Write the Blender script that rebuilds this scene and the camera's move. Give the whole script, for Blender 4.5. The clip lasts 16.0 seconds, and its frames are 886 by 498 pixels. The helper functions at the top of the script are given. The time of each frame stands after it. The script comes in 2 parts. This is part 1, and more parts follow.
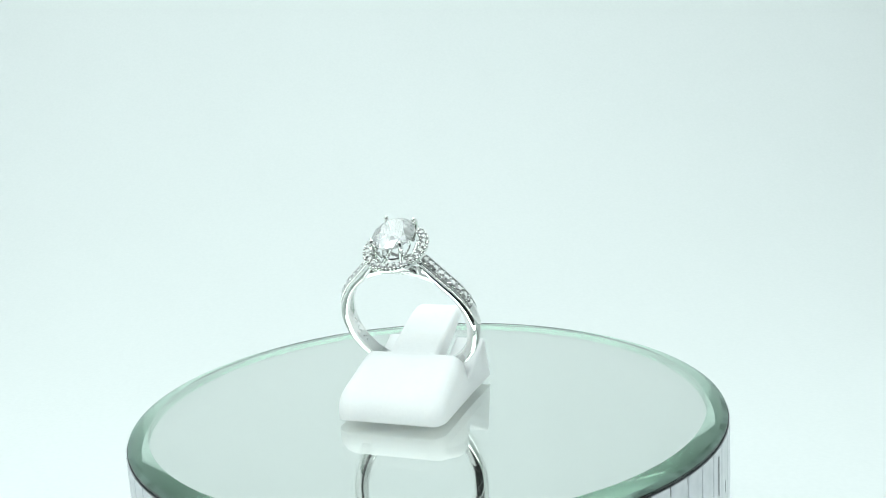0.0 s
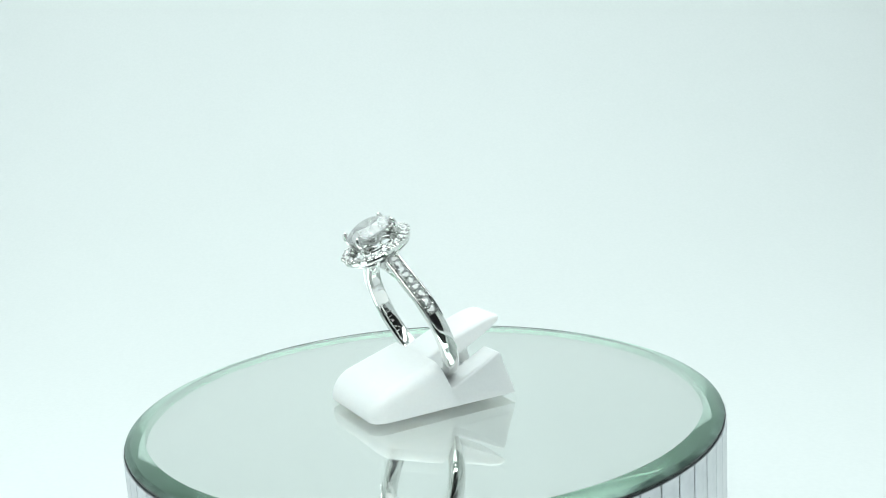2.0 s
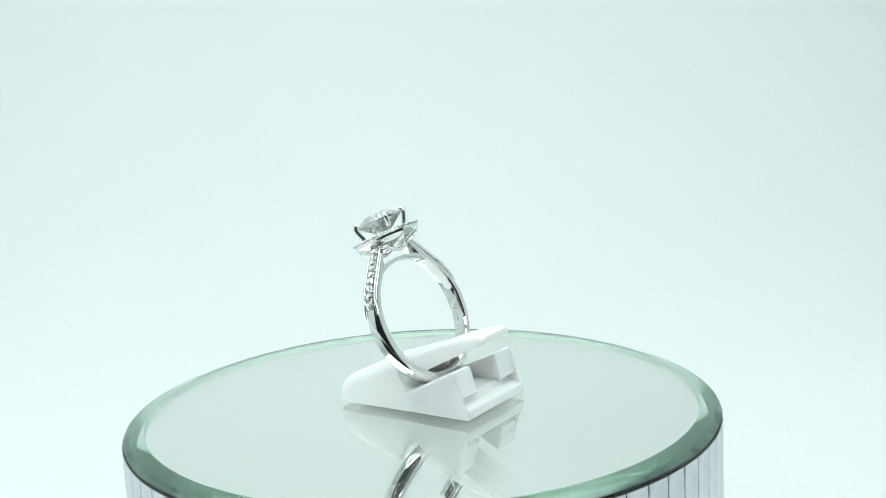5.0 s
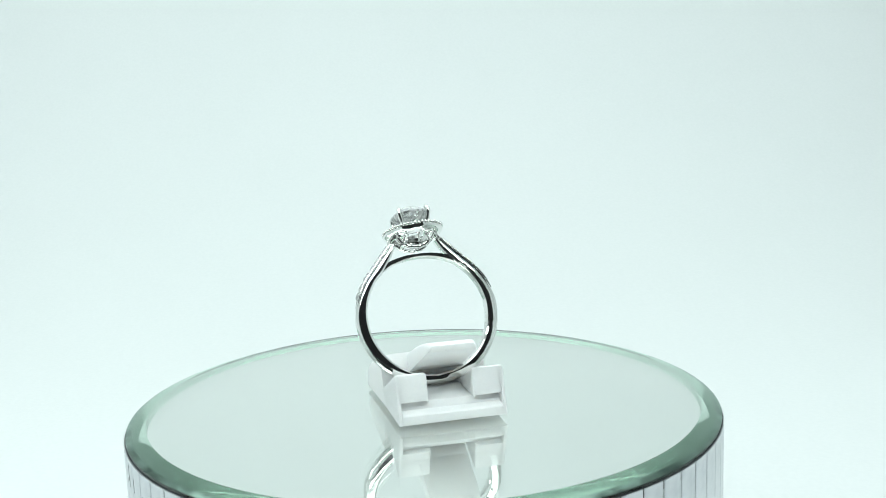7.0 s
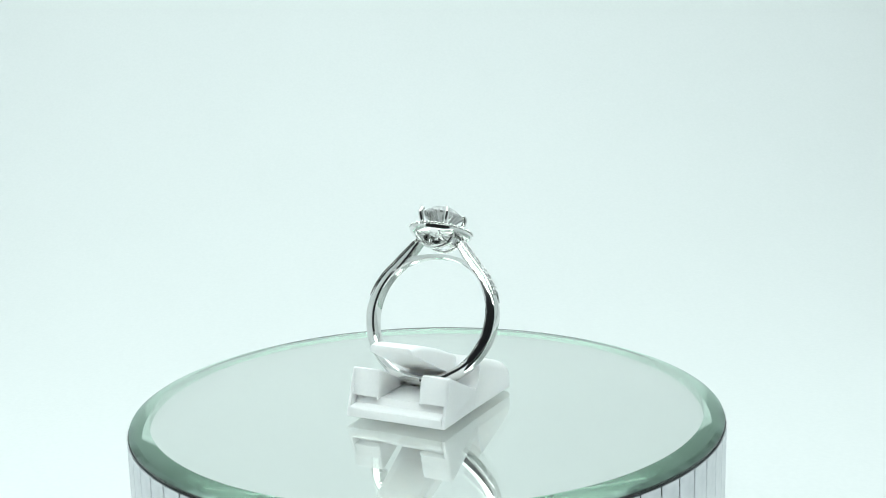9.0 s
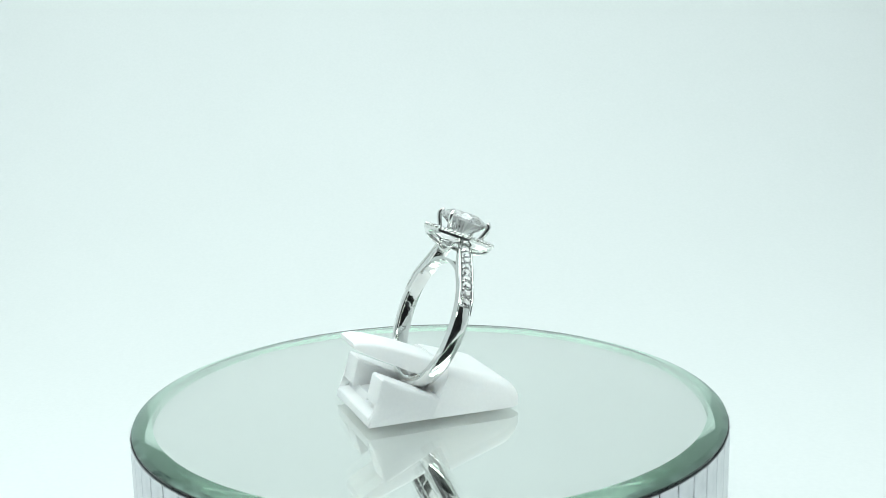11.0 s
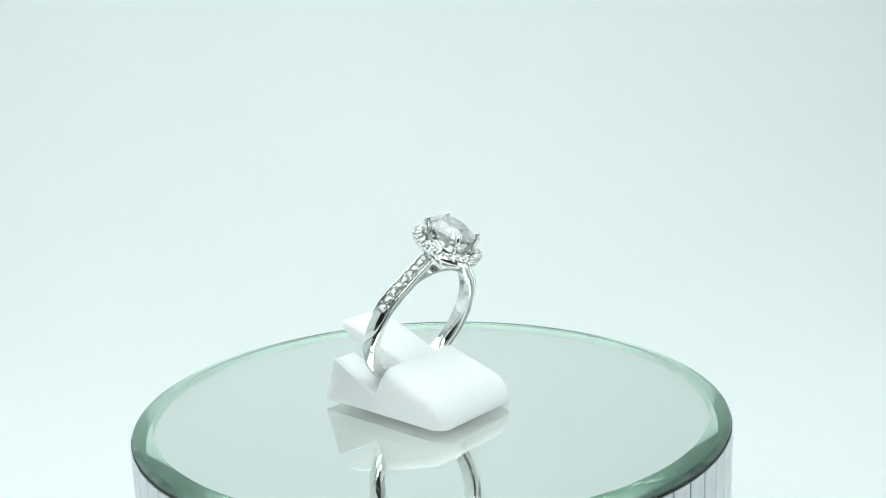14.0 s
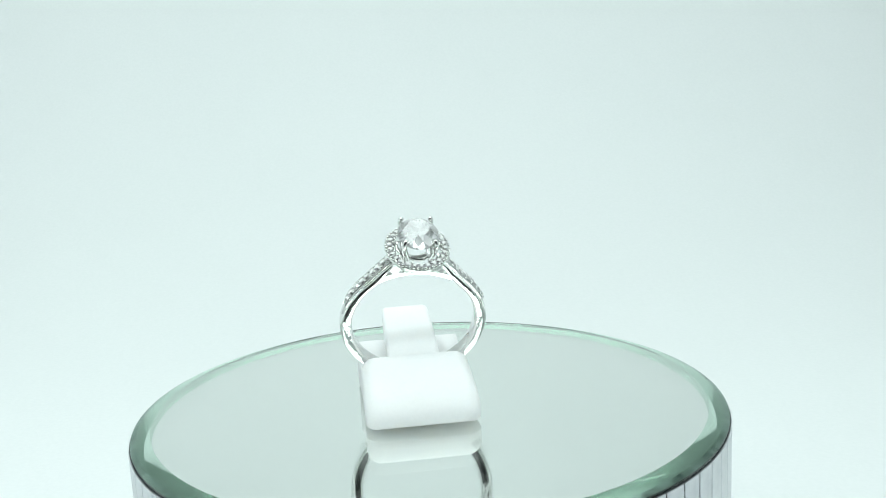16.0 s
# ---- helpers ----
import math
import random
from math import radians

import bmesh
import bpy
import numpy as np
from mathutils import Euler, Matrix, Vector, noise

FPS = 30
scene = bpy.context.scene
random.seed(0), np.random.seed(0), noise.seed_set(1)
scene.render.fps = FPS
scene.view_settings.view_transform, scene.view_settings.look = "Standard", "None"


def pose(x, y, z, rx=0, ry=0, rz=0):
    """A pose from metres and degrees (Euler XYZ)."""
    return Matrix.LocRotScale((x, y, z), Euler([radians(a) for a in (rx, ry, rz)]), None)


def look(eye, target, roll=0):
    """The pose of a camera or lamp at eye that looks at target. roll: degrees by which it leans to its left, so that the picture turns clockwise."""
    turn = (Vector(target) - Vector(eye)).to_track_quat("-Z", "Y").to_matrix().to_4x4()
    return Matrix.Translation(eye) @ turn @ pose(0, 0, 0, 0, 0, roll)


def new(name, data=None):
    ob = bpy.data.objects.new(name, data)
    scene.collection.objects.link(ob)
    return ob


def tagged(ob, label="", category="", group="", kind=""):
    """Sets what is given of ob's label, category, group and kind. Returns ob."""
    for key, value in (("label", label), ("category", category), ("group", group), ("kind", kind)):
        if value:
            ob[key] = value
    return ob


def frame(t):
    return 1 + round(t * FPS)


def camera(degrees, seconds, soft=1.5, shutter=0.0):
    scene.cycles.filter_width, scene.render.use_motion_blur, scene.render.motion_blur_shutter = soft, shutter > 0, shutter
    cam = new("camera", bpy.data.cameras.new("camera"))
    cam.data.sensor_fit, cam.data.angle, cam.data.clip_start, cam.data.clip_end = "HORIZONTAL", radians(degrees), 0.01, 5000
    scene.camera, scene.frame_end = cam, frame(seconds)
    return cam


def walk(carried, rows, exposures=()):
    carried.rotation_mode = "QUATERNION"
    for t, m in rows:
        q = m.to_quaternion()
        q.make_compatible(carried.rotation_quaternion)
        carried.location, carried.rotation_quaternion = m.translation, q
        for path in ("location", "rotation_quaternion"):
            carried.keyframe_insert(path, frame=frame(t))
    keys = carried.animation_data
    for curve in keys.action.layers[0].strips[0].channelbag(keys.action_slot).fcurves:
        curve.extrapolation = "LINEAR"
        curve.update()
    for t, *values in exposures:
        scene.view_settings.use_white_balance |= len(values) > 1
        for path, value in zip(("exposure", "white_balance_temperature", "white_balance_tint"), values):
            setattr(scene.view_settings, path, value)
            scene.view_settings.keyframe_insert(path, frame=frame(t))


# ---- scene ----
# ---- camera ----
MM = 0.001
cam = camera(43.54, 16.0, soft=0.8)
EYE = Vector((3.24, -151.0, 51.52)) * MM
PITCH = radians(11.264)
AIM = EYE + Vector((0, math.cos(PITCH), -math.sin(PITCH)))
VIEW = look(EYE, AIM, -2.28)
walk(cam, [(0, VIEW), (16.0, VIEW)], [(0, -0.08, 6500, 10), (12.0, -0.08, 6500, 10), (16.0, -0.14, 6500, 10)])

# the turntable goes round clockwise, seen from above
TURN_START, TURN_SPEED = 24.84, 20.733


# ---- light ----
world = bpy.data.worlds.new("room")
scene.world = world
world.use_nodes = True
world.node_tree.nodes["Background"].inputs[0].default_value = (0.9, 1.0, 1.0, 1)
world.node_tree.nodes["Background"].inputs[1].default_value = 0.15


def area(name, eye, target, sx, sy, power, colour=(1, 1, 1)):
    lamp = bpy.data.lights.new(name, "AREA")
    lamp.shape, lamp.size, lamp.size_y, lamp.energy, lamp.color = "RECTANGLE", sx, sy, power, colour
    ob = new(name, lamp)
    ob.matrix_world = look(Vector(eye), Vector(target))
    return ob


area("lamp_top", (-0.05, 0.045, 0.31), (-0.05, 0.045, 0), 0.52, 0.37, 0.95, (0.88, 1, 0.985))
area("lamp_front", (0, -0.165, 0.24), (0, 0.0, 0), 0.4, 0.03, 0.62, (0.88, 1, 0.985))

# unseen fill, added to brighten the upper wall that the mirror reflects
area("fill_rear", (0, 0.37, 0.39), (0, 0.43, 0.25), 0.55, 0.03, 0.3, (0.88, 1, 0.985))


# ---- materials ----
def material(name, colour, rough=0.5, metal=0.0, ior=1.5, transmission=0.0):
    m = bpy.data.materials.new(name)
    m.use_nodes = True
    b = m.node_tree.nodes["Principled BSDF"]
    b.inputs["Base Color"].default_value = (*colour, 1)
    b.inputs["Roughness"].default_value = rough
    b.inputs["Metallic"].default_value = metal
    b.inputs["IOR"].default_value = ior
    b.inputs["Transmission Weight"].default_value = transmission
    return m


def textured(m, low, high, scale, detail_scale, rough=(0.4, 0.6), bump=0.0):
    """Colour between low and high by two sizes of noise, with roughness and fine relief."""
    t = m.node_tree
    b = t.nodes["Principled BSDF"]
    co = t.nodes.new("ShaderNodeTexCoord")
    big, small = t.nodes.new("ShaderNodeTexNoise"), t.nodes.new("ShaderNodeTexNoise")
    big.inputs["Scale"].default_value, small.inputs["Scale"].default_value = scale, detail_scale
    for n in (big, small):
        t.links.new(co.outputs["Object"], n.inputs["Vector"])
    mix = t.nodes.new("ShaderNodeMix")
    mix.inputs[0].default_value = 0.5
    t.links.new(big.outputs[0], mix.inputs[2])
    t.links.new(small.outputs[0], mix.inputs[3])
    ramp = t.nodes.new("ShaderNodeValToRGB")
    ramp.color_ramp.elements[0].position, ramp.color_ramp.elements[1].position = 0.3, 0.7
    ramp.color_ramp.elements[0].color, ramp.color_ramp.elements[1].color = (*low, 1), (*high, 1)
    t.links.new(mix.outputs[0], ramp.inputs[0])
    t.links.new(ramp.outputs[0], b.inputs["Base Color"])
    mr = t.nodes.new("ShaderNodeMapRange")
    mr.inputs[3].default_value, mr.inputs[4].default_value = rough
    t.links.new(small.outputs[0], mr.inputs[0])
    t.links.new(mr.outputs[0], b.inputs["Roughness"])
    if bump:
        bp = t.nodes.new("ShaderNodeBump")
        bp.inputs["Strength"].default_value, bp.inputs["Distance"].default_value = 1.0, bump
        t.links.new(small.outputs[0], bp.inputs["Height"])
        t.links.new(bp.outputs[0], b.inputs["Normal"])
    return m


PAPER = textured(material("white_paper", (0.86, 0.88, 0.88)), (0.79, 0.815, 0.815), (0.83, 0.85, 0.85), 6, 900, (0.75, 0.9), 0.00002)
PLASTIC = textured(material("white_plastic", (0.85, 0.85, 0.85)), (0.89, 0.89, 0.89), (0.93, 0.93, 0.93), 120, 2500, (0.38, 0.5), 0.000008)
PLASTIC.node_tree.nodes["Principled BSDF"].inputs["Subsurface Weight"].default_value = 0.45
PLASTIC.node_tree.nodes["Principled BSDF"].inputs["Subsurface Scale"].default_value = 0.003
PLASTIC.node_tree.nodes["Principled BSDF"].inputs["Subsurface Radius"].default_value = (1, 0.95, 0.9)
GLASS = material("clear_glass", (0.98, 1.0, 0.975), 0.0, 0, 1.52, 1.0)
# green glass colour, with light trapped in the bevel painted as reflecting green
GLASS_EDGE = textured(material("glass_bevel", (0.5, 0.85, 0.65), 0.05, 0.9), (0.34, 0.61, 0.44), (0.56, 0.85, 0.68), 90, 260, (0.16, 0.28), 0.00004)
# outer edge: wavy reflections painted as dark and light streaks
STRIP = textured(material("streaked_edge", (0.2, 0.3, 0.26), 0.1, 0.9), (0.05, 0.1, 0.08), (0.5, 0.7, 0.6), 240, 520, (0.15, 0.3), 0.00006)
WALL_EDGE = textured(material("glass_side", (0.6, 0.75, 0.68), 0.02, 0, 1.52, 1.0), (0.72, 0.82, 0.77), (0.88, 0.95, 0.91), 90, 420, (0.0, 0.06), 0.00002)


def see_through(m, share_of_glass, tint):
    """Lets part of the light pass a coloured edge into the clear glass behind it."""
    t = m.node_tree
    b, out = t.nodes["Principled BSDF"], t.nodes["Material Output"]
    g, mix = t.nodes.new("ShaderNodeBsdfGlass"), t.nodes.new("ShaderNodeMixShader")
    g.inputs["IOR"].default_value, g.inputs["Roughness"].default_value = 1.52, 0.0
    g.inputs["Color"].default_value = (*tint, 1)
    mix.inputs[0].default_value = share_of_glass
    t.links.new(b.outputs[0], mix.inputs[1])
    t.links.new(g.outputs[0], mix.inputs[2])
    t.links.new(mix.outputs[0], out.inputs[0])


see_through(GLASS_EDGE, 0.62, (0.93, 1.0, 0.96))
see_through(STRIP, 0.4, (0.8, 0.92, 0.86))
SILVER = material("mirror_silver", (0.975, 0.99, 0.98), 0.01, 1.0)
GOLD = textured(material("white_gold", (0.88, 0.88, 0.87), 0.07, 1.0), (0.75, 0.75, 0.735), (0.84, 0.84, 0.825), 300, 700, (0.04, 0.1), 0.000045)
# shade between the small stones put into the metal's colour; also the dust speck
SHADE_DUST = textured(material("shade_and_dust", (0.2, 0.2, 0.2), 0.3, 1.0), (0.2, 0.2, 0.2), (0.45, 0.45, 0.44), 700, 4000, (0.15, 0.4))
TARNISH = textured(material("dark_tarnish", (0.15, 0.15, 0.15), 0.3, 1.0), (0.45, 0.45, 0.45), (0.65, 0.65, 0.65), 400, 4000, (0.2, 0.5))
DIAMOND = material("diamond", (1, 1, 1), 0.0, 0, 2.42, 1.0)
MELEE = material("small_diamond", (1, 1, 1), 0.0, 0, 2.2, 1.0)


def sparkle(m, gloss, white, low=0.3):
    """A cut stone: clear body, glossy facets, and thrown-back light painted white to grey per facet."""
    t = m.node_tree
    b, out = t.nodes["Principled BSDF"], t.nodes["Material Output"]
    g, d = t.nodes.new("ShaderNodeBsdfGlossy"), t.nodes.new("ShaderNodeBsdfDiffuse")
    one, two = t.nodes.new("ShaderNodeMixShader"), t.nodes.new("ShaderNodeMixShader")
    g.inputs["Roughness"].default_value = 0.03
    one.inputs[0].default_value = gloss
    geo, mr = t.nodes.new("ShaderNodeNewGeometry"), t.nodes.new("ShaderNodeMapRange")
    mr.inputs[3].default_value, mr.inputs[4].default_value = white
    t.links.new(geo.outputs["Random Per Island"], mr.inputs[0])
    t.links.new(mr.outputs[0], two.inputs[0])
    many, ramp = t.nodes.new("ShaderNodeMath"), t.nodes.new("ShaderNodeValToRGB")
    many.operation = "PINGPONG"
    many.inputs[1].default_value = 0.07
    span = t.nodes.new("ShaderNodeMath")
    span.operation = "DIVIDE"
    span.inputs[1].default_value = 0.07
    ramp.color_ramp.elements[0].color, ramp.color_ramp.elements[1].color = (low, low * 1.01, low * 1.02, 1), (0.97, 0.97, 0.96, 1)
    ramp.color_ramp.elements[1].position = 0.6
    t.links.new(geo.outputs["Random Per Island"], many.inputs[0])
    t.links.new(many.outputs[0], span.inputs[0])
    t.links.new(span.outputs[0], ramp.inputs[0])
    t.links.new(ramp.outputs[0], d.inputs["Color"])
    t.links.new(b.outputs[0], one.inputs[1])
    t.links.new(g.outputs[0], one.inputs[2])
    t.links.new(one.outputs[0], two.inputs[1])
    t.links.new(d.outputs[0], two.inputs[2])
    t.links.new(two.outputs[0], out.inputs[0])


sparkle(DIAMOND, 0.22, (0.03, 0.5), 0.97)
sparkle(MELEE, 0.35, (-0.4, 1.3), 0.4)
DARK = material("dark_gap", (0.03, 0.035, 0.04), 0.5)
FOIL = textured(material("pale_foil", (0.6, 0.62, 0.64), 0.25, 0.6), (0.6, 0.62, 0.65), (0.8, 0.81, 0.83), 90, 500, (0.25, 0.4), 0.00001)
WALL = textured(material("dark_wall", (0.1, 0.1, 0.1)), (0.08, 0.082, 0.085), (0.12, 0.122, 0.125), 5, 200, (0.7, 0.9), 0.0002)


# ---- mesh helpers ----
def to_mesh(name, bm, mat, smooth=None, cut=False):
    me = bpy.data.meshes.new(name)
    if not cut:
        bmesh.ops.recalc_face_normals(bm, faces=bm.faces)
    if smooth is not None:
        for f in bm.faces:
            f.smooth = True
        for e in bm.edges:
            e.smooth = len(e.link_faces) == 2 and e.calc_face_angle(0) < radians(smooth)
    bm.to_mesh(me)
    bm.free()
    me.materials.append(mat)
    return me


def part(name, bm, mat, parent=None, label="", smooth=None, cut=False):
    ob = new(name, to_mesh(name, bm, mat, smooth, cut))
    ob.parent = parent
    if label:
        ob["label"] = label
    return ob


def share(name, mesh, parent, m):
    ob = new(name, mesh)
    ob.parent = parent
    ob.matrix_basis = m
    return ob


def revolve(profile, n=128, closed=False):
    """A body of revolution about z; the profile holds (radius, z) in millimetres."""
    bm = bmesh.new()
    rings = []
    for r, z in profile:
        if r < 1e-6:
            rings.append([bm.verts.new((0, 0, z * MM))])
        else:
            rings.append([bm.verts.new((r * MM * math.cos(2 * math.pi * k / n), r * MM * math.sin(2 * math.pi * k / n), z * MM)) for k in range(n)])
    pairs = list(zip(rings, rings[1:])) + ([(rings[-1], rings[0])] if closed else [])
    for a, b in pairs:
        for k in range(n):
            j = (k + 1) % n
            q = [a[k % len(a)], a[j % len(a)], b[j % len(b)], b[k % len(b)]]
            q = list(dict.fromkeys(q))
            if len(q) > 2:
                bm.faces.new(q)
    return bm


def loft(sections, cap=True, ring=False):
    """Joins cross-sections (lists of points in millimetres, all of one length)."""
    bm = bmesh.new()
    rows = [[bm.verts.new(Vector(p) * MM) for p in s] for s in sections]
    n = len(rows[0])
    for a, b in list(zip(rows, rows[1:])) + ([(rows[-1], rows[0])] if ring else []):
        for k in range(n):
            j = (k + 1) % n
            bm.faces.new((a[k], a[j], b[j], b[k]))
    if cap and not ring:
        bm.faces.new(rows[0])
        bm.faces.new(rows[-1])
    return bm


def tube(points, radius, n=10, taper=None):
    """A round wire along points (millimetres)."""
    pts = [Vector(p) for p in points]
    sections = []
    for i, p in enumerate(pts):
        d = (pts[min(i + 1, len(pts) - 1)] - pts[max(i - 1, 0)]).normalized()
        side = d.orthogonal().normalized() if i == 0 else (side - d * side.dot(d)).normalized()
        up = d.cross(side)
        r = radius if taper is None else radius * taper(i / (len(pts) - 1))
        sections.append([p + (side * math.cos(2 * math.pi * k / n) + up * math.sin(2 * math.pi * k / n)) * r for k in range(n)])
    return loft(sections)


def smooth_path(keys, n):
    """Points evenly along a curve through keys."""
    keys = [Vector(k) for k in keys]
    out = []
    for i in range(n):
        u = i / (n - 1) * (len(keys) - 1)
        j = min(int(u), len(keys) - 2)
        f = u - j
        a, b, c, d = keys[max(j - 1, 0)], keys[j], keys[j + 1], keys[min(j + 2, len(keys) - 1)]
        out.append(0.5 * ((2 * b) + (c - a) * f + (2 * a - 5 * b + 4 * c - d) * f * f + (3 * b - a - 3 * c + d) * f ** 3))
    return out


def brilliant(rx, ry, crown, depth, n=8, girdle=0.1):
    """A brilliant-cut stone, girdle at z = 0: table, kites, halves and pavilion; each facet stands by itself."""
    bm = bmesh.new()
    pts = []
    cosine, table = math.cos(math.pi / n), 0.56
    star, low = 0.79, 0.24
    for r, z, half in ((table, 1.0, 0), (star, (1 - star * cosine) / (1 - table), 0.5)):
        for k in range(n):
            a = 2 * math.pi * (k + half) / n
            pts.append((r * rx * math.cos(a), r * ry * math.sin(a), z * crown + girdle))
    for k in range(n):
        a = 2 * math.pi * (k + 0.5) / n
        pts.append((low * rx * math.cos(a), low * ry * math.sin(a), -(1 - low * cosine) * depth - girdle))
    for k in range(4 * n):
        a = 0.5 * math.pi * k / n
        for z in (girdle, -girdle):
            pts.append((rx * math.cos(a), ry * math.sin(a), z))
    pts.append((0, 0, -depth - girdle))
    rng = random.Random(7)
    for x, y, z in pts:
        k = 1 + rng.uniform(-0.03, 0.03) * (abs(z) > girdle * 1.01)
        bm.verts.new(Vector((x * k, y * k, z)) * MM)
    bmesh.ops.convex_hull(bm, input=bm.verts)
    bmesh.ops.dissolve_limit(bm, angle_limit=radians(0.5), verts=bm.verts, edges=bm.edges)
    bmesh.ops.recalc_face_normals(bm, faces=bm.faces)
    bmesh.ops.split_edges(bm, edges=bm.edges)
    return bm


def dome(radius, squash=1.0, n=8, rows=5):
    prof = [(0, radius * squash)] + [(radius * math.sin(math.pi * k / rows), radius * squash * math.cos(math.pi * k / rows)) for k in range(1, rows)] + [(0, -radius * squash)]
    return revolve(prof, n)


# ---- light tent ----
def backdrop():
    """A white paper sweep: floor, wide curve and rear wall in one sheet."""
    FLOOR, REAR, R = -38, 430, 300
    line = [(-170, FLOOR), (-60, FLOOR), (40, FLOOR), (REAR - R, FLOOR)]
    line += [(REAR - R + R * math.sin(radians(a)), FLOOR + R - R * math.cos(radians(a))) for a in range(5, 91, 5)]
    line += [(REAR, 330), (REAR, 400)]
    under = [(y + 1.5, z - 2) for y, z in reversed(line)]
    bm = loft([[(x, y, z) for y, z in line + under] for x in (-380, -190, 0, 190, 380)])
    ob = part("backdrop", bm, PAPER, smooth=30)
    tagged(ob, "white seamless paper sweep behind the turntable", "backdrop", kind="structure")


def slab(name, x0, y0, z0, x1, y1, z1, mat, label):
    bm = bmesh.new()
    bmesh.ops.create_cube(bm, size=1)
    for v in bm.verts:
        v.co = Vector(((x0 + x1) / 2 + v.co.x * (x1 - x0), (y0 + y1) / 2 + v.co.y * (y1 - y0), (z0 + z1) / 2 + v.co.z * (z1 - z0))) * MM
    bmesh.ops.bevel(bm, geom=bm.edges[:], offset=0.001, segments=1, affect="EDGES")
    return tagged(part(name, bm, mat), label, "wall" if "wall" in name else "floor", kind="structure")


backdrop()
slab("wall_west", -395, -170, -45, -383, 440, 400, PAPER, "white side wall of the light tent")
slab("wall_east", 383, -170, -45, 395, 440, 400, PAPER, "white side wall of the light tent")
tagged(slab("ceiling", -395, -170, 404, 395, 440, 414, PAPER, "white top of the light tent"), category="ceiling")
slab("wall_south", -900, -712, -300, 900, -700, 800, WALL, "dark room wall behind the camera")
# unseen white panels added in front to shape reflections, with an opening for the camera
for k, (x0, z0, x1, z1) in enumerate(((-395, -45, -250, 400), (220, -45, 395, 400), (-250, 232, 220, 400))):
    slab("reflector_wall_%d" % (k + 1), x0, -182, z0, x1, -172, z1, PAPER, "unseen white panel added to shape reflections in the ring")
slab("floor", -900, -700, -60, 900, 440, -48, WALL, "dark table top under the light tent")


# ---- turntable ----
LIP = -1.12
DISC = (0.33, -0.56)
SPECKS = ((-0.5, -27.6),)
FLAT, RIM, THICK, BEVEL = 38.6, 41.35, 2.6, 0.65


def mirror():
    base = new("mirror")
    tagged(base, "clear mirror disc with a green glass edge on a turntable", "mirror")
    off = Vector((DISC[0], DISC[1], 0)) * MM
    glass = part("mirror_glass", revolve([(0, 0), (FLAT, 0)], 256), GLASS, base, "clear glass face of the mirror")
    if glass.data.polygons[0].normal.z < 0:
        glass.data.flip_normals()
    glass.visible_shadow = False
    silver = part("silvering", revolve([(0, -THICK), (RIM, -THICK)], 256), SILVER, base, "silvered underside of the mirror")
    line = [(FLAT, 0), (FLAT + 0.04, -0.006), (RIM - 0.78, -BEVEL * 0.92), (RIM - 0.1, -BEVEL - 0.24), (RIM - 0.02, -BEVEL - 0.3), (RIM, -BEVEL - 0.38), (RIM, -THICK)]
    rim = part("bevelled_rim", revolve(line, 256), GLASS_EDGE, base, "green bevelled glass edge", 14)
    rim.data.materials.append(WALL_EDGE)
    rim.data.materials.append(STRIP)
    f = rim.data.polygons[-1]
    if f.normal.x * f.center.x + f.normal.y * f.center.y < 0:
        rim.data.flip_normals()
    for f in rim.data.polygons:
        f.material_index = 1 if f.normal.z < 0.5 else 2 if Vector((f.center.x, f.center.y)).length > (RIM - 0.65) * MM else 0
    back = part("backing", revolve([(0, -THICK - 0.02), (RIM - 0.25, -THICK - 0.02), (RIM - 0.25, -THICK - 0.1), (0, -THICK - 0.1)], 160), DARK, base, "dark paint on the mirror's back")
    for o in (glass, silver, rim, back):
        o.location = off
    # a speck of dust
    speck = to_mesh("dust_speck", dome(0.07, 0.5, 7, 4), SHADE_DUST)
    for x, y in SPECKS:
        share("dust_speck", speck, base, Matrix.Translation(Vector((x, y, 0.02)) * MM))
    return base


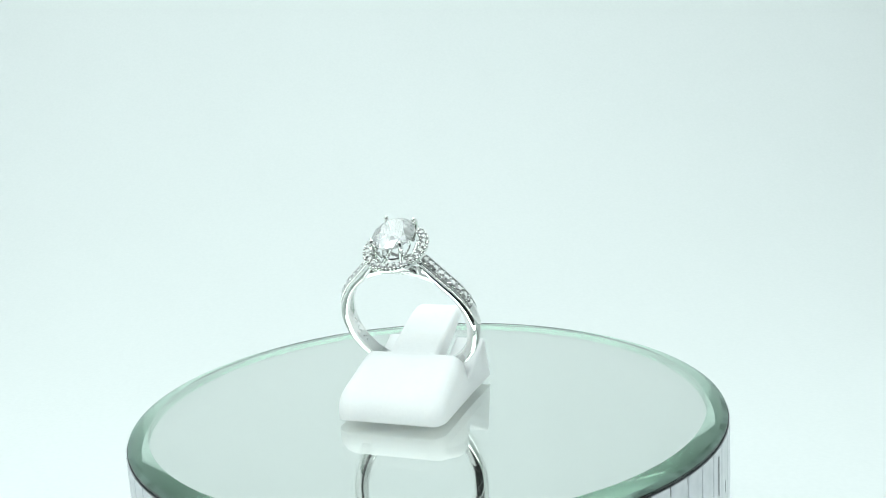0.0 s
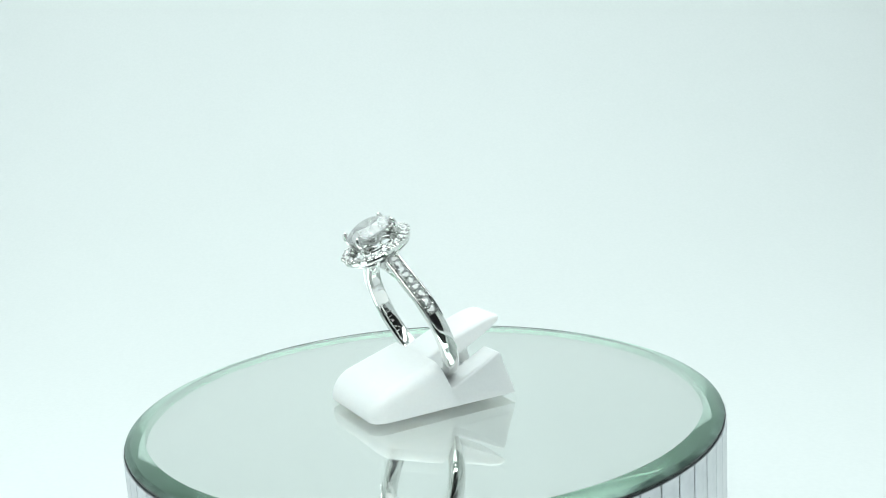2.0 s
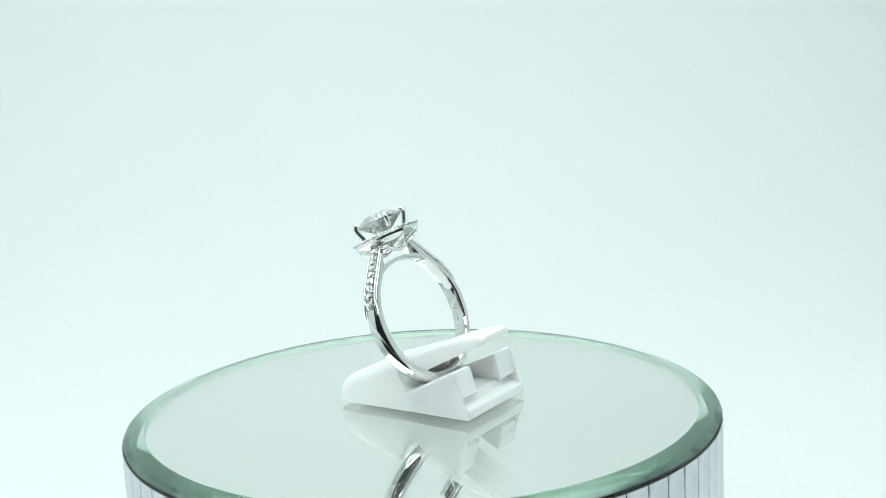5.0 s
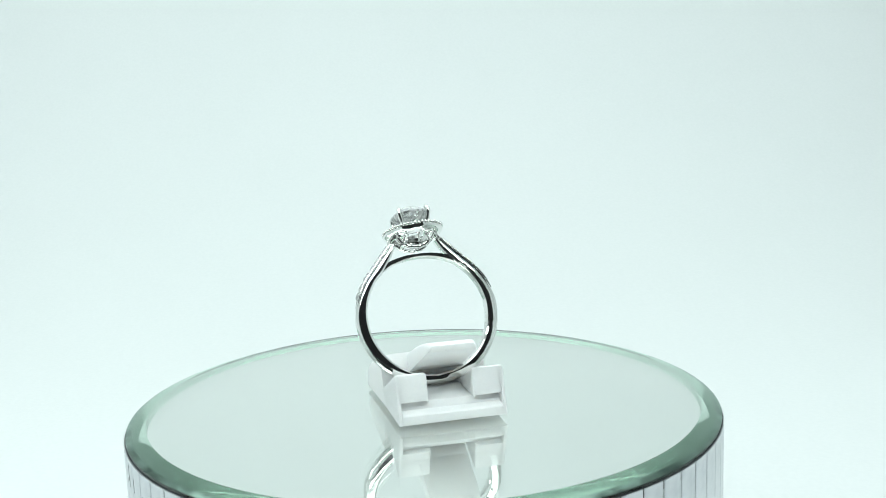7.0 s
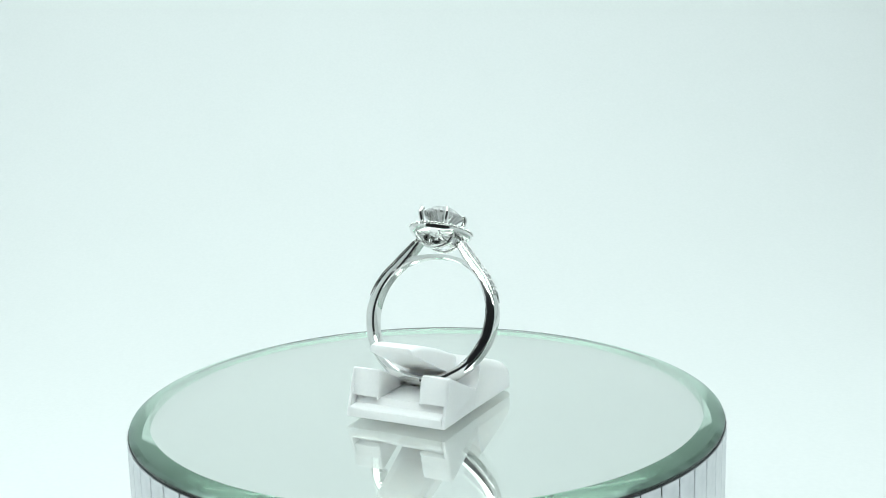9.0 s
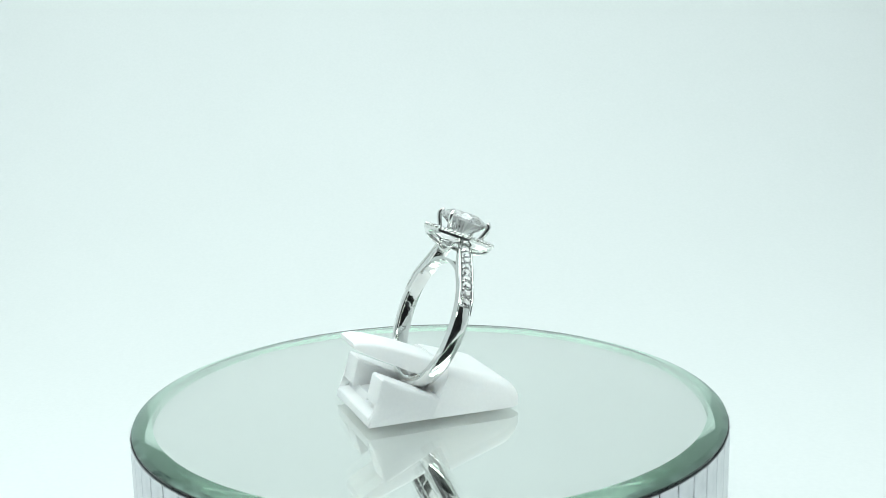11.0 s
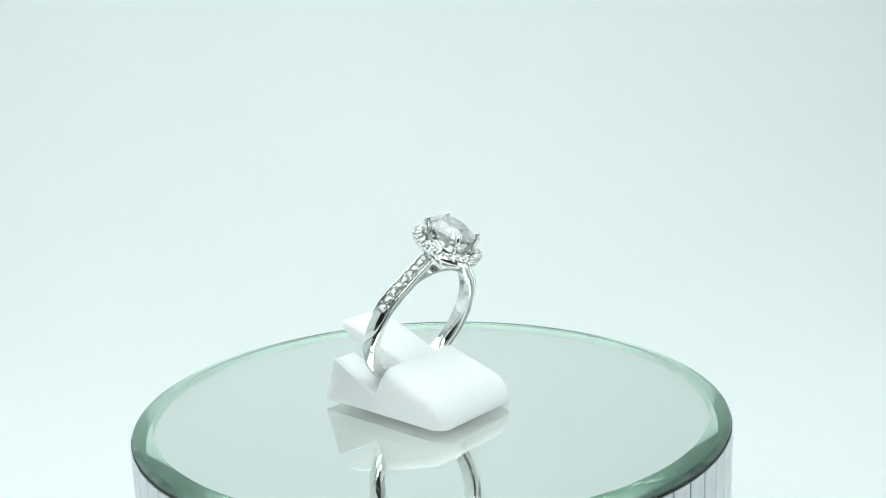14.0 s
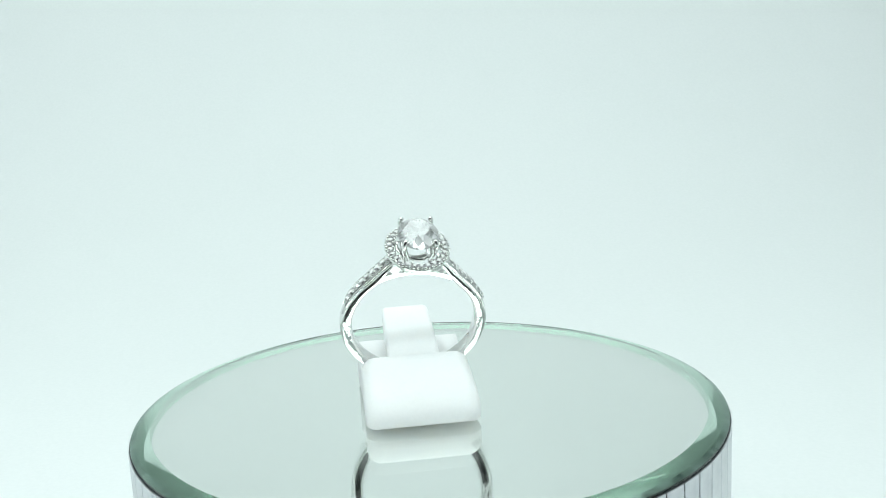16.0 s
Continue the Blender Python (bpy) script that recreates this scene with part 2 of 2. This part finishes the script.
def turntable():
    base = new("turntable")
    tagged(base, "white turntable drum wrapped in ribbed foil", "turntable")
    off = Vector((DISC[0], DISC[1], 0)) * MM
    gap = part("gasket", revolve([(RIM + 0.01, LIP - 0.3), (RIM + 0.01, LIP - 0.18), (RIM + 0.1, LIP - 0.18), (RIM + 0.1, LIP - 0.3)], 200, True), DARK, base, "thin black joint round the glass")
    body = part("drum", revolve([(0, -THICK - 0.12), (RIM - 0.17, -THICK - 0.12), (RIM - 0.17, -37.7), (0, -37.7)], 144), FOIL, base, "drum body")
    for o in (gap, body):
        o.location = off
    # pale foil facets round the drum
    n = 72
    w = 2 * math.pi * (RIM - 0.12) / n
    bm = bmesh.new()
    bmesh.ops.create_cube(bm, size=1)
    for v in bm.verts:
        v.co = Vector((v.co.x * (w - 0.14), v.co.y * 0.2, v.co.z * 34.0)) * MM
    bmesh.ops.bevel(bm, geom=[e for e in bm.edges if abs((e.verts[0].co - e.verts[1].co).z) > 0.01], offset=0.00012, segments=1, affect="EDGES")
    facet = to_mesh("facet", bm, FOIL)
    for k in range(n):
        a = 360 * k / n
        m = Matrix.Translation(off) @ pose(0, 0, 0, 0, 0, a) @ pose(0, -(RIM + 0.12) * MM, (LIP - 0.31 - 17.0) * MM)
        share("facet", facet, base, m)
    # dark tape end and cracked foil beside the seam
    def on_drum(angle, z, out):
        return Matrix.Translation(off) @ pose(0, 0, 0, 0, 0, angle) @ pose(0, -(RIM + out) * MM, z * MM)

    bm = bmesh.new()
    bmesh.ops.create_cube(bm, size=1)
    for v in bm.verts:
        v.co = Vector((v.co.x * 0.12, v.co.y * 0.12, v.co.z * 5.2)) * MM
    bmesh.ops.bevel(bm, geom=bm.edges[:], offset=0.00003, segments=1, affect="EDGES")
    tape = part("tape_end", bm, DARK, base, "dark end of the foil tape")
    tape.matrix_basis = on_drum(85.5, -THICK - 2.4, 0.23)
    rng = random.Random(4)
    for k in range(11):
        bm = bmesh.new()
        h, w2 = rng.uniform(0.4, 1.6), rng.uniform(0.04, 0.12)
        ring_pts = [(w2 * math.cos(b) * rng.uniform(0.5, 1.3), h * math.sin(b) * rng.uniform(0.6, 1.2)) for b in [2 * math.pi * j / 7 for j in range(7)]]
        lo = [bm.verts.new(Vector((x, -0.02, z)) * MM) for x, z in ring_pts]
        hi = [bm.verts.new(Vector((x, 0.3, z)) * MM) for x, z in ring_pts]
        bm.faces.new(lo)
        bm.faces.new(hi[::-1])
        for j in range(7):
            bm.faces.new((lo[j], hi[j], hi[(j + 1) % 7], lo[(j + 1) % 7]))
        crack = part("foil_crack", bm, DARK, base)
        crack.matrix_basis = on_drum(rng.choice((92, 97, 98, 103, 104, 107, 108, 113)) + rng.uniform(-1.5, 1.5), -THICK - rng.uniform(0.6, 7.5), 0.225)
    return base


# ---- white plastic ring stand ----
LEAN = 24.0


def round_section(w, z0, z1, r, y, shift=lambda z: 0.0, n=5):
    """An upright section across x with rounded top corners; shift gives its lean in y by height."""
    pts = [(-w, z0), (w, z0)]
    for k in range(n + 1):
        a = radians(90 * k / n)
        pts.append((w - r + r * math.cos(a), z1 - r + r * math.sin(a)))
    for k in range(n + 1):
        a = radians(90 + 90 * k / n)
        pts.append((-w + r + r * math.cos(a), z1 - r + r * math.sin(a)))
    return [(x, y + shift(z), z) for x, z in pts]


NOSE, SLOT, BACK = -11.5, 1.1, 11.0
SLOPE = math.tan(radians(18.5))


def top_at(y):
    return 10.5 + (y - 10.5) * SLOPE


def ring_stand():
    base = new("ring_stand")
    tagged(base, "white plastic wedge ring holder with a clip tongue", "ring stand")
    lean = math.tan(radians(LEAN))
    # front wedge with a rounded nose
    secs = []
    for u in (0.0, 0.04, 0.12, 0.3, 0.6, 1.0, 1.5, 2.1, 2.8, 3.6, 5, 7.5, 10, SLOT - NOSE):
        y = NOSE + u
        q = min(1, u / 3.2)
        h = max(0.75, top_at(y) * (0.2 + 0.8 * math.sqrt(1 - (1 - q) ** 2)))
        p = min(1, u / 2.6)
        w = 7.85 - 2.4 * (1 - math.sqrt(1 - (1 - p) ** 2)) - 0.37 * u / 12.6
        last = u > 11
        if last:
            h = (10.5 + (SLOT + 2.2 * lean - 10.5) * SLOPE) / (1 + lean * SLOPE)
        low = 0.35 * (1 - math.sqrt(1 - (1 - min(1, u / 0.5)) ** 2))
        secs.append(round_section(w, low, h, min(1.9, (h - low) * 0.6), y, (lambda z: (2.2 - z) * lean) if last else (lambda z: 0.0), 8))
    part("wedge", loft(secs), PLASTIC, base, "", 40)
    # floor of the slot and the lip at the back
    part("base_plate", loft([round_section(6.98, 0.05, 2.5, 0.25, SLOT - 1.0), round_section(6.98, 0.05, 2.5, 0.25, BACK - 2.2), round_section(6.98, 0.05, 1.6, 0.25, BACK - 1.6), round_section(6.98, 0.05, 1.5, 0.25, BACK - 0.6), round_section(6.98, 0.05, 1.4, 0.3, BACK - 0.15), round_section(6.98, 0.05, 1.2, 0.3, BACK)]), PLASTIC, base, "", 35)
    for s in (-1, 1):
        # rear cheek: a block beside the tongue, undercut at the back, and the flank that carries it
        top = [(9.02, 5.95), (8.9, 6.25), (8.6, 6.36), (2.1, 3.15), (1.5, 2.8)]
        flank = [(SLOT - 1.0, 0.025), (BACK, 0.025), (BACK - 0.2, 0.9), (9.4, 4.6)] + top + [(SLOT - 1.0, 2.8)]
        block = [(SLOT - 1.0, 1.9), (8.5, 1.9), (8.7, 2.65), (9.85, 2.8)] + top + [(SLOT - 1.0, 2.8)]
        secs = [[(s * x, y, z - dz if z > 0.1 else z) for y, z in flank] for x, dz in ((7.0, 0), (7.15, 0.0), (7.32, 0.06), (7.42, 0.2), (7.46, 0.42))]
        bm = loft(secs)
        inner = loft([[(s * x, y, z - dz if z > 2.75 else z) for y, z in block] for x, dz in ((3.15, 0.4), (3.21, 0.18), (3.35, 0.05), (3.6, 0), (7.0, 0))])
        extra = bpy.data.meshes.new("cheek_block")
        inner.to_mesh(extra)
        inner.free()
        bm.from_mesh(extra)
        bpy.data.meshes.remove(extra)
        part("cheek", bm, PLASTIC, base, "", 40)
    # tongue that clips the ring
    secs = []
    for u, t, w in ((-2.2, 2.6, 3.4), (-0.6, 2.6, 3.6), (1.0, 3.0, 3.65), (4, 2.8, 3.6), (6.5, 2.4, 3.55), (8.5, 2.1, 3.5), (10.0, 1.55, 3.45), (10.8, 1.1, 3.35), (11.15, 0.8, 3.2), (11.35, 0.5, 3.0)):
        z1 = top_at(u) + max(0, min(0.45, u * 0.1)) - (0.5 if u < -2 else 0.05 if u < 0 else 0) - (0.2 if u > 9.5 else 0) - (0.25 if u > 10.5 else 0) - (0.25 if u > 11 else 0)
        secs.append(round_section(w, z1 - t, z1, min(0.6, t * 0.6), u))
    part("tongue", loft(secs), PLASTIC, base, "", 35)
    return base


# ---- ring ----
INNER = 8.6


def ring():
    base = new("ring")
    tagged(base, "white gold engagement ring with an oval diamond and halo", "ring")
    # band: inner and outer line of one half, from the bottom to the shoulder's top
    inner = [(INNER * math.cos(radians(a)), INNER * math.sin(radians(a))) for a in (-90, -68, -45, -22, 0, 20, 38, 52)] + [(3.85, 8.7), (2.85, 10.35)]
    outer = [(r * math.cos(radians(a)), r * math.sin(radians(a))) for a, r in ((-90, 10.0), (-68, 10.05), (-45, 10.12), (-22, 10.22))] + [(10.28, 0.1), (9.58, 3.2), (8.2, 5.7), (6.55, 7.55), (5.05, 9.2), (3.75, 10.6)]
    half = [1.1, 1.1, 1.12, 1.15, 1.15, 1.12, 1.1, 1.09, 1.08, 1.08]
    n = 60
    pi = smooth_path([(x, 0, z) for x, z in inner], n)
    po = smooth_path([(x, 0, z) for x, z in outer], n)
    ww = smooth_path([(w, 0, 0) for w in half], n)

    def section(i, s):
        a, b, w = pi[i], po[i], ww[i].x
        c = 0.32
        out = (b - a).normalized()
        ring_pts = []
        for y, d in ((-w + 0.42, 0), (w - 0.42, 0), (w - 0.16, 0.08), (w, c), (w, -0.72), (w - 0.1, -0.42), (w - 0.28, -0.2), (w * 0.5, -0.05), (0, -0.001), (-w * 0.5, -0.05), (-w + 0.28, -0.2), (-w + 0.1, -0.42), (-w, -0.72), (-w, c), (-w + 0.16, 0.08)):
            p = a + out * d if d >= 0 else b + out * d
            ring_pts.append((s * p.x, y, p.z))
        return ring_pts

    secs = [section(i, -1) for i in range(n - 1, 0, -1)] + [section(i, 1) for i in range(n)]
    part("band", loft(secs), GOLD, base, "polished white gold band", 28)
    # worn marks stamped inside the band, as plain bars
    bar = bmesh.new()
    bmesh.ops.create_cube(bar, size=1)
    for v in bar.verts:
        v.co = Vector((v.co.x * 0.16, v.co.y * 0.75, v.co.z * 0.1)) * MM
    bmesh.ops.bevel(bar, geom=bar.edges[:], offset=0.00002, segments=1, affect="EDGES")
    rng = random.Random(12)
    mark = to_mesh("stamped_mark", bar, TARNISH)
    for a in (186, 189, 191, 196, 199, 201, 207, 210, 212, 216, -20, -22.5):
        m = pose(0, 0, 0, 0, 90 - a, 0) @ pose(0, rng.uniform(-0.25, 0.25) * MM, (INNER + 0.035) * MM, 0, 0, rng.uniform(-50, 50))
        share("stamped_mark", mark, base, m @ Matrix.Diagonal((rng.uniform(0.7, 2.2), rng.uniform(0.5, 1.1), 1, 1)))
    # bridge under the setting
    secs = []
    for k in range(25):
        a = radians(50 + 80 * k / 24)
        t = 0.5 + 0.3 * abs(k - 12) / 12
        low = INNER - 0.4 * math.sin(math.pi * k / 24)
        secs.append([(r * math.cos(a), y, r * math.sin(a)) for y, r in ((-0.8, low + 0.15), (-0.6, low), (0.6, low), (0.8, low + 0.15), (0.8, low + t), (-0.8, low + t))])
    part("bridge", loft(secs), GOLD, base, "", 28)
    # halo cup
    HX, HY, HZ = 4.3, 5.2, 12.35

    def oval(kx, ky, z, m=64):
        return [(kx * math.cos(2 * math.pi * k / m), ky * math.sin(2 * math.pi * k / m), z) for k in range(m)]

    halo = part("halo", loft([oval(HX - 1.15, HY - 1.15, HZ - 0.1), oval(HX - 0.15, HY - 0.15, HZ - 0.1), oval(HX, HY, HZ - 0.25), oval(HX - 0.04, HY - 0.04, HZ - 0.6), oval(HX - 0.35, HY - 0.35, HZ - 1.0), oval(HX - 0.9, HY - 0.9, HZ - 1.3), oval(HX - 1.2, HY - 1.2, HZ - 1.3)], ring=True), GOLD, base, "oval halo set with small diamonds", 28)
    # darker ring under the halo stones paints the shade between them
    part("halo_shade", loft([oval(HX - 1.0, HY - 1.0, HZ - 0.2), oval(HX - 1.0, HY - 1.0, HZ - 0.07), oval(HX - 0.25, HY - 0.25, HZ - 0.07), oval(HX - 0.25, HY - 0.25, HZ - 0.2)], ring=True), SHADE_DUST, halo, "painted shade between the small diamonds", 28)
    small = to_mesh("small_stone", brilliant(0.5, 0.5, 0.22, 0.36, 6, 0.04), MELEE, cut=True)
    bead = to_mesh("bead", dome(0.23), GOLD, 60)
    m = 26
    for k in range(m):
        a = 2 * math.pi * (k + 0.5) / m
        share("small_stone", small, halo, Matrix.Translation(Vector(((HX - 0.62) * math.cos(a), (HY - 0.62) * math.sin(a), HZ)) * MM) @ pose(0, 0, 0, 0, 0, 47 * k))
        a = 2 * math.pi * k / m
        for d, b in ((0.1, a), (1.06, a), (0.06, a + math.pi / m)):
            share("bead", bead, halo, Matrix.Translation(Vector(((HX - d) * math.cos(b), (HY - d) * math.sin(b), HZ + 0.02 - 0.1 * (d < 0.08))) * MM))
    # gallery wires under the halo
    for s in (-1, 1):
        pts = [(2.7 * math.cos(a), s * 1.5, 12.0 - 2.4 * math.sin(a)) for a in [math.pi * k / 20 for k in range(21)]]
        part("gallery_wire", tube(pts, 0.3), GOLD, base, "", 60)
    for s in (-1, 1):
        pts = [(s * 1.75, 4.1 * math.cos(a), 11.6 - 1.35 * math.sin(a)) for a in [math.pi * k / 20 for k in range(21)]]
        part("gallery_wire", tube(pts, 0.3), GOLD, base, "", 60)
    # low collet that carries the stone
    part("collet", loft([oval(1.75, 2.5, 12.1), oval(1.85, 2.6, 11.95), oval(1.7, 2.45, 11.6), oval(1.5, 2.25, 11.6), oval(1.6, 2.35, 12.05)], ring=True), GOLD, base, "metal cup under the diamond", 40)
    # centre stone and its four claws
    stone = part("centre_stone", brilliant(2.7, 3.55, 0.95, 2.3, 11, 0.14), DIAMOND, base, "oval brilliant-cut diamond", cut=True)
    stone.location = Vector((0, 0, 14.42)) * MM
    for sx in (-1, 1):
        for sy in (-1, 1):
            x, y = sx * 1.9, sy * 2.75
            pts = smooth_path([(x * 0.78, y * 0.8, 11.9), (x * 0.95, y * 0.95, 13.0), (x * 1.1, y * 1.08, 14.2), (x * 1.08, y * 1.05, 14.75), (x * 0.95, y * 0.95, 15.15)], 14)
            part("claw", tube(pts, 0.34, 10, lambda f: 1.0 if f < 0.9 else 1.0 - (f - 0.9) * 5), GOLD, base, "", 60)
    # bright-cut rails and a row of small stones along each shoulder
    for s in (-1, 1):
        for e in (-1, 1):
            pts = []
            for i in range(31, n):
                d = (po[min(i + 1, n - 1)] - po[i - 1]).normalized()
                q = po[i] + Vector((d.z, 0, -d.x)) * -0.1
                pts.append((s * q.x, e * (ww[i].x - 0.13), q.z))
            part("rail", tube(pts, 0.19, 8, lambda f: min(1, 0.25 + 5 * f)), GOLD, base, "", 60)
    # dark strip between the rails, painting the shade among the stones
    for s in (-1, 1):
        secs = []
        for i in range(33, n):
            d = (po[min(i + 1, n - 1)] - po[i - 1]).normalized()
            out = Vector((d.z, 0, -d.x))
            row = []
            for y, h in ((-0.72, -0.06), (-0.5, 0.0), (0, 0.03), (0.5, 0.0), (0.72, -0.06), (0.72, -0.3), (-0.72, -0.3)):
                q = po[i] + out * h
                row.append((s * q.x, y, q.z))
            secs.append(row)
        part("shoulder_shade", loft(secs), SHADE_DUST, base, "painted shade between the small diamonds", 30)
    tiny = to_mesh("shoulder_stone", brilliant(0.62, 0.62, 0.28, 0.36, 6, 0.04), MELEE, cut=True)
    knob = to_mesh("shoulder_bead", dome(0.21), GOLD, 60)
    for s in (-1, 1):
        for k in range(9):
            u = 34.5 + (n - 2 - 34.5) * k / 8
            i = int(u)
            p = po[i].lerp(po[min(i + 1, n - 1)], u - i)
            d = (po[min(i + 1, n - 1)] - po[i - 1]).normalized()
            out = Vector((d.z, 0, -d.x))
            ang = math.degrees(math.atan2(out.x, out.z))
            q = p + out * 0.02
            share("shoulder_stone", tiny, base, pose(s * q.x * MM, 0, q.z * MM, 0, s * ang, 0) @ pose(0, 0, 0, 0, 0, 67 * k))
            q = p + d * 0.55 + out * 0.02
            for y in (-0.6, 0.6):
                share("shoulder_bead", knob, base, pose(s * q.x * MM, y * MM, q.z * MM, 0, s * ang, 0))
    return base


glass_disc = mirror()
table = turntable()
holder = ring_stand()
jewel = ring()

# the mirror sits a little askew on its drum
TILT = pose(0, 0, 0, 1.08, -0.5, 0)
STAND_AT = TILT @ pose(-2.1 * MM, 11.15 * MM, 0.03 * MM, 0, 0, 4.2) @ pose(0, -11 * MM, 0)
RING_AT = pose(-1.1 * MM, -1.1 * MM, 11.85 * MM, 0, 2.2, 4.8) @ pose(0, 0, 0, LEAN)


# ---- the turning ----
def motions():
    for thing, place, shift in ((table, TILT, 0.15), (glass_disc, TILT, 0.15), (holder, STAND_AT, -0.15), (jewel, RING_AT, -0.28)):
        rows = []
        for k in range(33):
            t = 0.5 * k
            rows.append((t, pose(shift * MM, 0, 0, 0, 0, -(TURN_START + TURN_SPEED * t)) @ place))
        walk(thing, rows)


motions()
